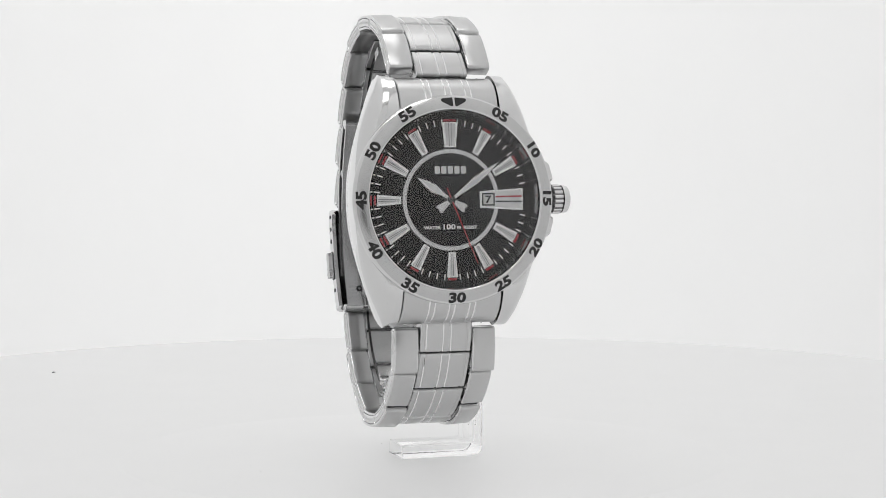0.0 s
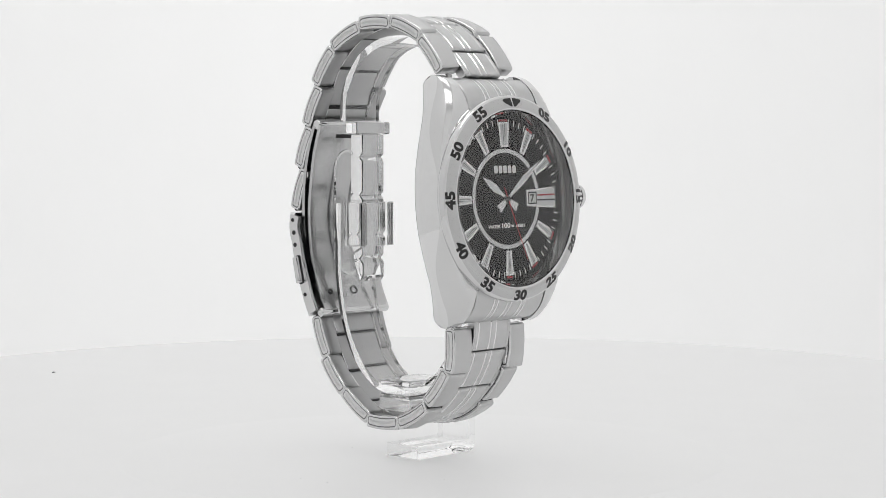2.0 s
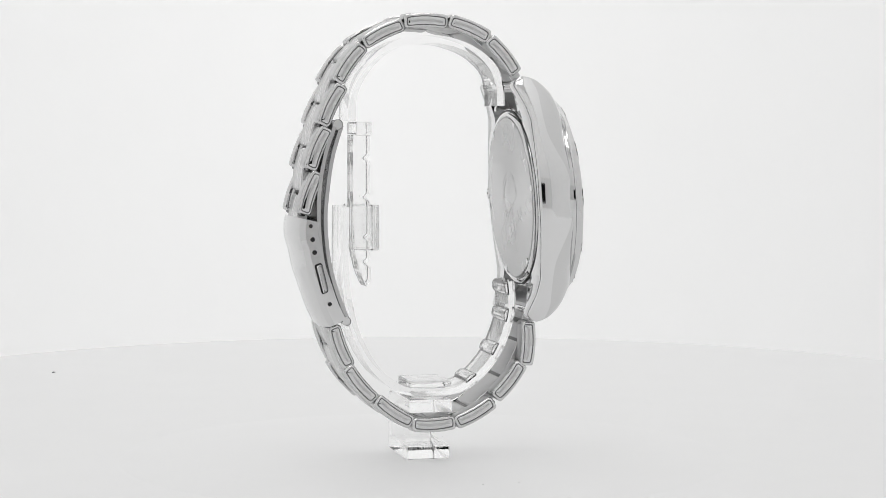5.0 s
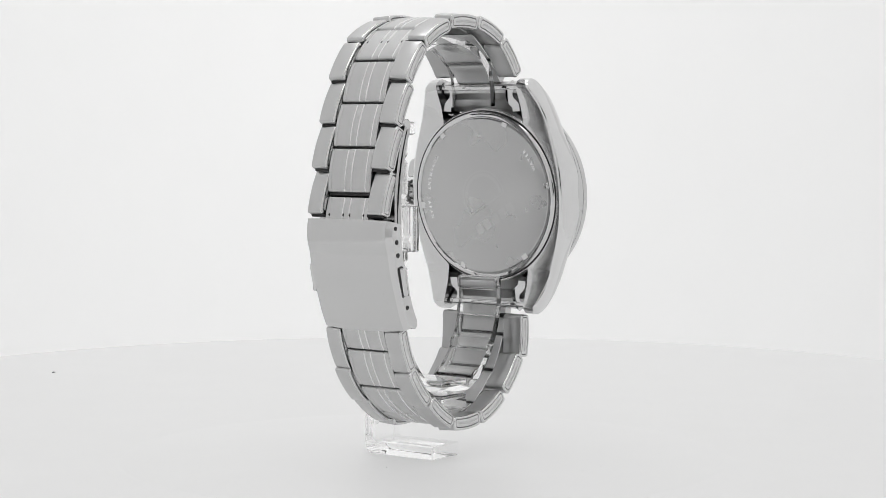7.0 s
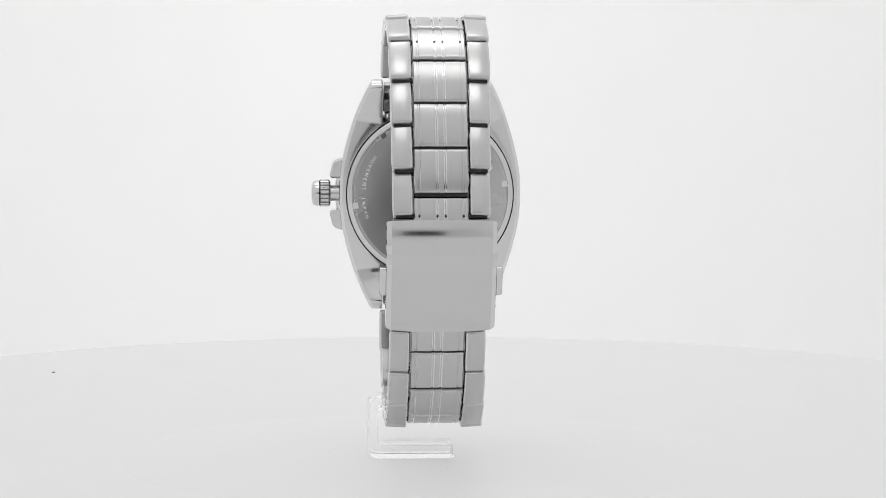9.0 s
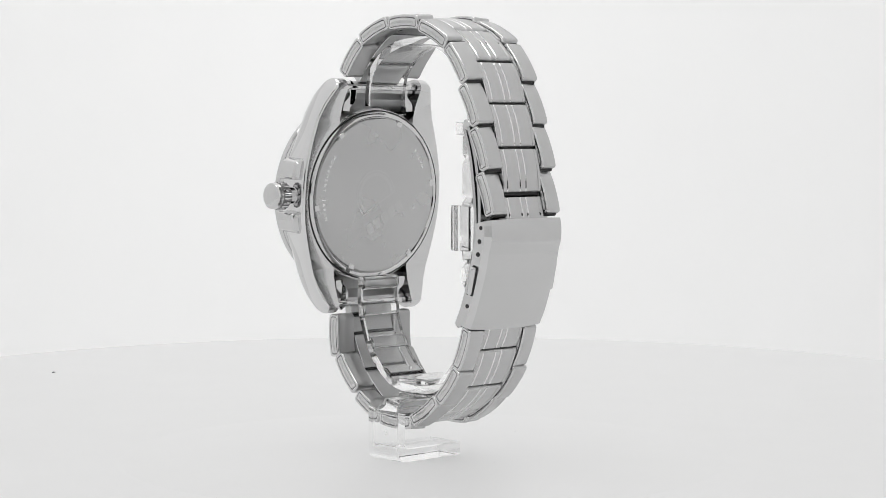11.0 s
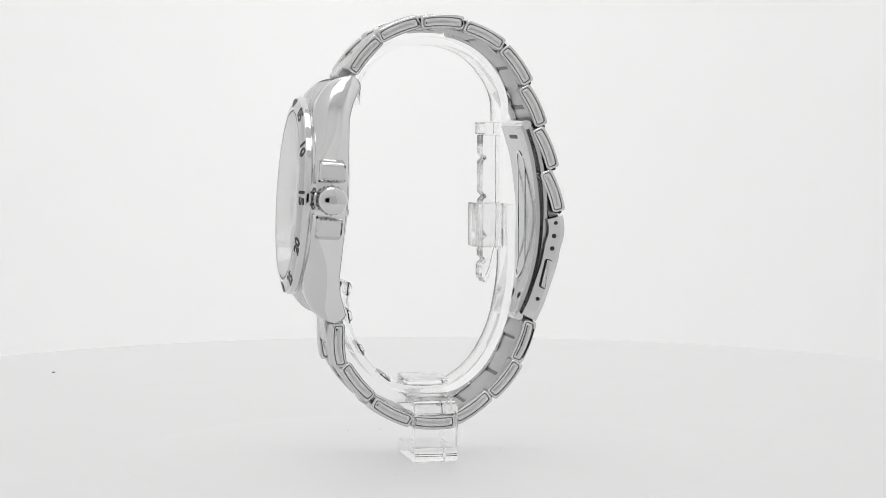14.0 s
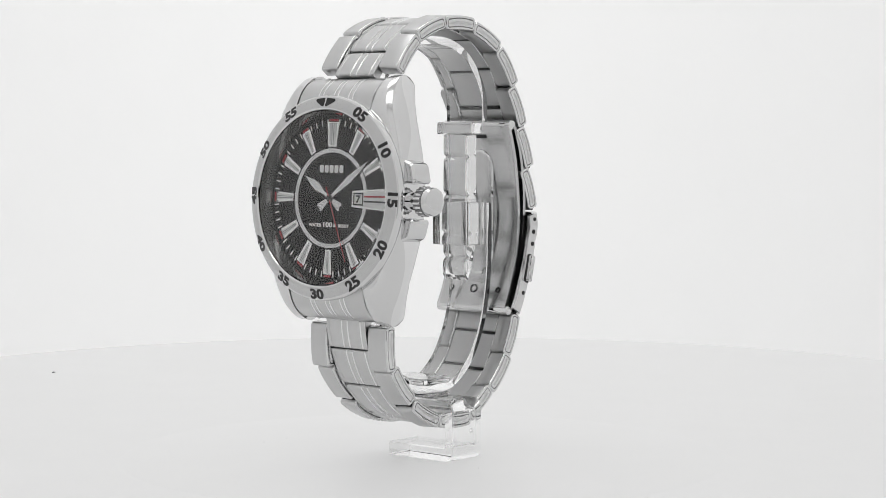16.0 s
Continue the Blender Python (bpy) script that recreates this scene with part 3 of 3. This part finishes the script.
for k in range(5):
    bm = bmesh.new()
    prism(bm, rounded([(-0.95, -1.2), (0.95, -1.2), (0.95, 1.2), (-0.95, 1.2)], 0.4, 3), -10.33, -10.29, XYZ)
    part("maker_block", bm, EMBLEM_STEEL, case_back, m=ASKEW @ pose((-4.9 + 2.45 * k) * MM, -5.9 * MM, 0))
bm = bmesh.new()
for r, w in ((5.6, 0.35), (4.7, 0.7)):
    strip_prism(bm, [(r * math.cos(radians(a)), r * math.sin(radians(a))) for a in range(-20, 201, 10)], w, -10.33, -10.29, XYZ)
strip_prism(bm, [(-5.4, -2.1), (0, -2.1), (5.4, -2.1)], 0.35, -10.33, -10.29, XYZ)
part("emblem", bm, EMBLEM_STEEL, case_back, "plain engraved arch", ASKEW)

# crown and its guards
for s in (-1, 1):
    bm = bmesh.new()
    prism(bm, rounded([(18.5, s * 3.6), (22.4, s * 3.6), (22.9, s * 4.2), (22.0, s * 7.6), (18.5, s * 8.8)], [0, 0.4, 0.6, 0.8, 0], 4), -8.6, -3.2, XYZ, 0.4)
    head("crown_guard", bm, POLISHED)
bm = bmesh.new()
teeth_r = []
for i in range(96):
    a = 2 * math.pi * i / 96
    r = 3.0 + 0.13 * math.cos(a * 18)
    teeth_r.append((r * math.cos(a), r * math.sin(a) - 5.7))
prism(bm, teeth_r, 22.6, 25.3, lambda a, b, c: (c, a, b), 0.45)
# the valleys of the flutes get their shade as a darker steel
for f in bm.faces:
    mid = f.calc_center_median()
    if len(f.verts) == 4 and math.hypot(mid.y, mid.z + 5.7) < 2.97:
        f.material_index = 1
dome = []
for r, x in ((2.95, 25.2), (2.95, 25.9), (2.8, 26.4), (2.4, 26.75), (1.6, 26.95), (0.6, 27.02)):
    dome.append([bm.verts.new((x, r * math.cos(2 * math.pi * i / 48), r * math.sin(2 * math.pi * i / 48) - 5.7)) for i in range(48)])
for r0, r1 in zip(dome, dome[1:]):
    for i in range(48):
        bm.faces.new((r0[i - 1], r0[i], r1[i], r1[i - 1]))
bm.faces.new(dome[-1])
bm.faces.new(dome[0])
neck = [(1.9 * math.cos(2 * math.pi * i / 24), 1.9 * math.sin(2 * math.pi * i / 24) - 5.7) for i in range(24)]
prism(bm, neck, 19.0, 23.0, lambda a, b, c: (c, a, b))
head("crown", bm, POLISHED, "fluted polished steel crown", 30, True, GROOVE_STEEL)

# end links between the lugs
END_CURVE = smooth_path([(18.6, -2.3), (20.6, -2.75), (22.4, -3.6), (24.0, -5.0), (25.1, -6.8), (25.5, -8.6)], 4)
for s in (1, -1):
    bm = bmesh.new()
    prism(bm, [(s * a, b) for a, b in END_CURVE + [(25.0, -9.8), (23.0, -9.6), (21.4, -7.0), (18.6, -5.5)]], -10.6, 10.6, lambda a, b, c: (c, a, b), 0.2)
    end = head("end_link", bm, BRUSHED, "brushed steel end link with polished lines", 30)
    for x in (-4.35, 0.0, 4.35):
        for d in (-0.6, 0.6):
            bm = bmesh.new()
            strip_prism(bm, [(s * a, b) for a, b in END_CURVE], 0.16, x + d - 0.14, x + d + 0.14, lambda a, b, c: (c, a, b))
            part("polished_line", bm, LINE_STEEL, end)
    bm = bmesh.new()
    for e in (-1, 1):
        hook = smooth_path([(e * 9.4, s * 18.9), (e * 9.2, s * 20.2), (e * 8.0, s * 21.4), (e * 7.6, s * 22.8), (e * 8.1, s * 24.2), (e * 9.0, s * 25.0)], 4)
        strip_prism(bm, hook, 1.9, -9.9, -9.2, XYZ)
    prism(bm, [(0.75 * math.cos(2 * math.pi * i / 16) + s * 24.3, 0.75 * math.sin(2 * math.pi * i / 16) - 9.5) for i in range(16)], -10.5, 10.5, lambda a, b, c: (c, a, b))
    head("spring_bar", bm, POLISHED, "steel spring bar with bent tabs")


# ---- bracelet ----
def xc(y, z):
    return -2.22 + 0.009 * y + (0.3 + 0.006 * y if z < 32 else 0.0)


def link_pose(p, q, x):
    """At the middle of p-q (y, z), local y along the bracelet, local z outward from the loop."""
    p, q = Vector(p), Vector(q)
    mid, t = (p + q) / 2, (q - p).normalized()
    n = Vector((-t.y, t.x))
    if n.dot(mid - Vector((0.0, 50.0))) < 0:
        n = -n
    xv, yv, zv = Vector((1, 0, 0)), Vector((0, t.x, t.y)), Vector((0, n.x, n.y))
    if xv.cross(yv).dot(zv) < 0:
        yv = -yv
    m = Matrix((xv, yv, zv)).transposed().to_4x4()
    m.translation = Vector((x, mid.x, mid.y)) * MM
    return m


def link_outline(length, top, low, bow, d=0.0, soft=0.75):
    """A link from the side, drawn in by d."""
    h, top, low = length / 2 - d, top - d, low + d
    up = [(h * t, top - bow * t * t) for t in (-1, -0.75, -0.5, -0.25, 0, 0.25, 0.5, 0.75, 1)]
    dn = [(h * t, low - bow * 0.8 * t * t) for t in (1, 0.5, 0, -0.5, -1)]
    a, b = max(0.15, soft - d * 0.5), max(0.2, 1.2 - d)
    return rounded(up + dn, [a] + [0] * 7 + [a] + [b] + [0] * 3 + [b], 4)


YLINK = lambda a, b, c: (c, a, b)
LINK = (9.5, 1.7, -1.35, 0.4)


def outer_link(width):
    """A link whose flat sides carry a fine groove inside a polished edge."""
    bm = bmesh.new()
    h = width / 2
    half = [(1.25, -0.10), (0.98, -0.03), (0.74, 0.06), (0.70, 0.22), (0.58, 0.22), (0.52, 0.04), (0.26, 0.0), (0.10, 0.10), (0.0, 0.28)]
    rings = [(link_outline(*LINK, d), -h + e) for d, e in half] + [(link_outline(*LINK, d), h - e) for d, e in half[::-1]]
    vs = [[bm.verts.new(YLINK(a, b, c)) for a, b in ring] for ring, c in rings]
    k = len(rings[0][0])
    for j, (r0, r1) in enumerate(zip(vs, vs[1:])):
        for i in range(k):
            f = bm.faces.new((r0[i - 1], r0[i], r1[i], r1[i - 1]))
            # the inward face takes the steel coloured for shade
            inside = r0[i - 1].co.z < -0.9 and r0[i].co.z < -0.9
            f.material_index = (3 if inside else 0) if j == 8 else (2 if j in (3, 13) else 1)
    bm.faces.new(vs[0])
    bm.faces.new(vs[-1][::-1])
    link = part("outer_link", bm, BRUSHED, watch, mat2=POLISHED)
    link.data.materials.append(GROOVE_STEEL)
    link.data.materials.append(INNER_SHADE_STEEL)
    return link


def centre_link(length):
    """A broad satin link: two panels, a narrow raised strip between polished grooves, and a polished line along each side."""
    bow = 0.45 * (length / 9) ** 2
    bm = bmesh.new()
    prism(bm, link_outline(length, 1.30, -0.85, bow, 0.0, 0.6), -5.6, 5.6, YLINK, 0.1, True)
    # its underside is coloured for shade as well
    for f in bm.faces:
        if f.calc_center_median().z < -0.6 and len(f.verts) == 4 and not f.material_index:
            f.material_index = 2
    ob = part("centre_link", bm, BRUSHED, watch, mat2=POLISHED)
    ob.data.materials.append(INNER_SHADE_STEEL)
    for s in (-1, 1):
        bm = bmesh.new()
        lo, hi = sorted((s * 0.98, s * 4.42))
        prism(bm, link_outline(length, 1.47, -0.7, bow, 0.0, 0.6), lo, hi, YLINK, 0.16, True)
        part("panel", bm, BRUSHED, ob, mat2=LINE_STEEL)
        bm = bmesh.new()
        lo, hi = sorted((s * 4.66, s * 5.5))
        prism(bm, link_outline(length, 1.43, -0.7, bow, 0.0, 0.6), lo, hi, YLINK, 0.12)
        part("side_strip", bm, BRUSHED, ob)
    bm = bmesh.new()
    prism(bm, link_outline(length, 1.47, -0.7, bow, 0.0, 0.6), -0.72, 0.72, YLINK, 0.16, True)
    part("centre_strip", bm, BRUSHED, ob, mat2=LINE_STEEL)
    return ob


TOP = [((-11.8, 89.6), (-16.8, 84.0)), ((-2.6, 94.0), (-11.3, 90.5)), ((7.1, 93.7), (-2.1, 93.7)), ((16.0, 89.0), (7.3, 93.2)), ((21.5, 81.4), (16.0, 88.6)),
       ((24.7, 72.1), (20.3, 80.9)), ((27.2, 63.1), (23.6, 71.7)), ((28.6, 53.7), (25.4, 62.4))]
LOW = [((-20.2, 29.7), (-19.8, 21.2)), ((-18.6, 20.7), (-13.3, 14.1)), ((-12.4, 12.6), (-4.6, 8.1)), ((-4.0, 8.1), (5.1, 7.8)), ((5.5, 8.3), (12.8, 13.8)),
       ((13.6, 14.0), (19.2, 20.8)), ((18.9, 21.3), (22.2, 29.8))]
TOP = [tuple((y, z + 0.5 * max(0.0, min(1.0, (z - 82.0) / 8.0))) for y, z in pq) for pq in TOP]
LOW = [tuple((y, z + 0.6 * max(0.0, (15.0 - z) / 7.0)) for y, z in pq) for pq in LOW]
first = None
pin_at = []
for row in (TOP, LOW):
    for i, (p, q) in enumerate(row):
        y, z = (p[0] + q[0]) / 2, (p[1] + q[1]) / 2
        t = i / (len(row) - 1)
        half = 11.05 - 1.1 * t
        pin_at.append((p, q, half))
        width = half - 5.84
        for s in (-1, 1):
            m = link_pose(p, q, xc(y, z) + s * (half - width / 2)) @ pose(0, 0, 0.15 * MM, 0, s * 3.2, 0)
            if s < 0:
                first = outer_link(width)
                first.matrix_basis = m
            else:
                again(first, m)
for row in (TOP, LOW):
    for (p, q), (r, s) in zip(row, row[1:]):
        # the two link middles that this centre link bridges
        a = ((p[0] + q[0]) / 2, (p[1] + q[1]) / 2)
        b = ((r[0] + s[0]) / 2, (r[1] + s[1]) / 2)
        m = link_pose(a, b, xc((a[0] + b[0]) / 2, (a[1] + b[1]) / 2))
        centre_link(math.dist(a, b) - 0.3).matrix_basis = m @ pose(0, 0, 0.45 * MM)
# half-length centre links at the case and at the clasp
for p, q in (((-14.6, 86.9), (-18.8, 82.1)), ((26.9, 57.2), (28.1, 52.2)), ((-20.3, 25.2), (-21.4, 31.7)), ((20.4, 25.6), (22.6, 30.6))):
    centre_link(math.dist(p, q) - 0.1).matrix_basis = link_pose(p, q, xc(p[0], p[1]))

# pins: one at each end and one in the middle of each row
# their near-black colour puts shade into the gaps between links
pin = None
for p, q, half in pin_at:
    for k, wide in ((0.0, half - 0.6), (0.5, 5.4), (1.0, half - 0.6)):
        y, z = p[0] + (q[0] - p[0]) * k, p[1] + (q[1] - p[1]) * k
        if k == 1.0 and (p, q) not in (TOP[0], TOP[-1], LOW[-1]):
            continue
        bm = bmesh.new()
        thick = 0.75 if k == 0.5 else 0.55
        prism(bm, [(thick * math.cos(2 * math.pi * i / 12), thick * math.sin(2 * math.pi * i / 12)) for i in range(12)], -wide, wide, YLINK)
        part("gap_shade_pin", bm, DARK_STEEL, watch, m=pose(xc(y, z) * MM, y * MM, z * MM))

# clasp
COVER = [(29.55, 52.9), (29.80, 51.8), (29.93, 50.7), (29.96, 49.6), (29.86, 48.4), (29.6, 47.2)] + smooth_path([(29.15, 46.0), (28.3, 42.0), (27.0, 38.0), (25.3, 33.2), (23.6, 29.7)], 5)
CX = -2.15
to_clasp = lambda a, b, c: (c + CX, a, b)


def channel(bm, path, half, deep):
    """A folded sheet along a path (y, z): a flat top with slanting corners and two flanges."""
    outer = [(-half, -deep), (-half, -1.5), (-half + 1.0, -0.35), (-6.0, 0.3), (0.0, 0.5), (6.0, 0.3), (half - 1.0, -0.35), (half, -1.5), (half, -deep)]
    inner = [(x * (1 - 0.8 / half), max(w - 0.8, -deep)) for x, w in outer]
    sec, n_out = outer + inner[::-1], len(outer)
    rings = []
    for i, p in enumerate(path):
        a, b = Vector(path[max(0, i - 1)]), Vector(path[min(len(path) - 1, i + 1)])
        t = (b - a).normalized()
        n = Vector((-t.y, t.x))
        rings.append([bm.verts.new((x + CX, p[0] + n.x * w, p[1] + n.y * w)) for x, w in sec])
    for r0, r1 in zip(rings, rings[1:]):
        for k in range(len(sec)):
            f = bm.faces.new((r0[k - 1], r0[k], r1[k], r1[k - 1]))
            f.material_index = 1 if k in (1, 8) else (2 if k in (2, 7) else 0)
    for r in (rings[0], rings[-1]):
        for k in range(n_out - 1):
            bm.faces.new((r[k], r[k + 1], r[2 * n_out - 2 - k], r[2 * n_out - 1 - k]))


bm = bmesh.new()
channel(bm, COVER, 11.35, 4.1)
clasp = part("clasp", bm, BRUSHED_SIDE, watch, "brushed steel fold-over clasp, closed", angle=20, mat2=POLISHED)
clasp.data.materials.append(POLISHED)
for s in (-1, 1):
    # nothing is cut: black discs and patches colour in the openings' shade
    for y, z, r in ((27.4, 51.2, 0.42), (27.0, 48.4, 0.5), (26.6, 45.7, 0.5), (23.4, 34.8, 0.45)):
        bm = bmesh.new()
        lo, hi = sorted((s * 11.1, s * 11.43))
        prism(bm, [(y + r * math.cos(2 * math.pi * i / 16), z + r * math.sin(2 * math.pi * i / 16)) for i in range(16)], lo, hi, to_clasp)
        part("hole_shade", bm, INK_BLACK, clasp)
    bm = bmesh.new()
    slot = rounded([(25.1, 43.6), (26.7, 43.1), (25.1, 36.8), (23.6, 37.4)], 0.6, 4)
    lo, hi = sorted((s * 11.1, s * 11.45))
    prism(bm, slot, lo, hi, to_clasp)
    part("slot_shade", bm, INK_BLACK, clasp)
    bm = bmesh.new()
    lo, hi = sorted((s * 11.1, s * 12.7))
    prism(bm, shrunk(slot, 0.25), lo, hi, to_clasp, 0.3)
    part("push_button", bm, POLISHED, clasp)
for k in range(5):
    bm = bmesh.new()
    x = 3.9 - 2.3 * k
    prism(bm, rounded([(x - 0.7, 33.1), (x + 0.7, 33.1), (x + 0.7, 34.5), (x - 0.7, 34.5)], 0.2, 2), 25.0, 25.8, lambda a, b, c: (a + CX, c + (b - 33.8) * 0.36, b))
    part("maker_block", bm, SATIN, clasp, "plain engraved block of the maker's mark")
# folding blade inside the clasp
BLADE = smooth_path([(20.4, 72.2), (22.3, 66.0), (23.4, 59.0), (23.9, 52.0), (23.2, 44.0), (21.4, 37.0), (19.2, 31.5)], 5)
bm = bmesh.new()
strip_prism(bm, BLADE, 0.8, -9.6, 9.6, to_clasp)
blade = part("folding_blade", bm, SATIN, watch, "satin curved folding blade of the clasp")
def blade_at(s):
    """The place (y, z) and the inward normal of the blade, s from 0 at its top to 1 at its foot."""
    k = min(len(BLADE) - 2, int(s * (len(BLADE) - 1)))
    u = s * (len(BLADE) - 1) - k
    p, q = Vector(BLADE[k]), Vector(BLADE[k + 1])
    t = (q - p).normalized()
    n = Vector((t.y, -t.x))
    return p.lerp(q, u), n if n.x < 0 else -n


def on_blade(name, line, wide, deep, mat, label=""):
    """A closed raised line of (across, along) on the inner face of the blade."""
    bm, rings = bmesh.new(), []
    for i, (x, a) in enumerate(line):
        x0, a0 = line[i - 1]
        x1, a1 = line[(i + 1) % len(line)]
        t = Vector((x1 - x0, (a1 - a0) * 42.0)).normalized()
        ring = []
        for side, up in ((-1, 0.3), (-1, deep), (1, deep), (1, 0.3)):
            p, n = blade_at(a + side * t.x * wide / 2 / 42.0)
            ring.append(bm.verts.new((x - side * t.y * wide / 2 + CX, p.x + n.x * up, p.y + n.y * up)))
        rings.append(ring)
    for r0, r1 in zip(rings, rings[1:] + rings[:1]):
        for k in range(4):
            bm.faces.new((r0[k - 1], r0[k], r1[k], r1[k - 1]))
    part(name, bm, mat, blade, label)


stadium = [(3.1 * math.cos(radians(a)), 0.24 - 0.09 * math.sin(radians(a))) for a in range(0, 181, 18)] + \
          [(-3.1 * math.cos(radians(a)), 0.70 + 0.09 * math.sin(radians(a))) for a in range(0, 181, 18)]
on_blade("pressed_rib", stadium, 0.55, 0.55, POLISHED, "polished pressed rib on the blade")
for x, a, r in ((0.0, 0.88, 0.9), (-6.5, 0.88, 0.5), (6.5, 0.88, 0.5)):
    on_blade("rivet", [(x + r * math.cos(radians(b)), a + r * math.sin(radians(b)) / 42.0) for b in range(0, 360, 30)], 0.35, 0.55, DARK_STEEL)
# a black patch on the blade, coloured as the shade in an opening
on_blade("slot", [(-4.3, 0.072), (-4.3, 0.074), (2.7, 0.074), (2.7, 0.072)], 0.8, 0.43, INK_BLACK, "black patch for the shade in a slot under the hinge")
BLADE2 = smooth_path([(22.0, 72.0), (24.0, 66.0), (25.2, 59.0), (25.4, 52.0), (24.8, 45.0), (23.4, 38.0)], 5)
bm = bmesh.new()
strip_prism(bm, BLADE2, 0.8, -9.9, 9.9, to_clasp)
part("folding_blade", bm, SATIN, watch, "outer folding blade of the clasp")
bm = bmesh.new()
prism(bm, [(1.15 * math.cos(2 * math.pi * i / 20) + 21.3, 1.15 * math.sin(2 * math.pi * i / 20) + 72.4) for i in range(20)], -9.8, 9.8, to_clasp, 0.2)
part("hinge_pin", bm, POLISHED, watch)
bm = bmesh.new()
prism(bm, [(1.0 * math.cos(2 * math.pi * i / 20) + 19.6, 1.0 * math.sin(2 * math.pi * i / 20) + 31.0) for i in range(20)], -10.4, 10.4, to_clasp, 0.2)
part("hinge_pin", bm, POLISHED, watch)


# ---- what turns ----
def motions():
    rows = [(0.5 * i, pose(0, 0, 0, 0, 0, a)) for i, a in enumerate(TURN)]
    for thing in (turntable, stand, watch):
        walk(thing, rows)


motions()
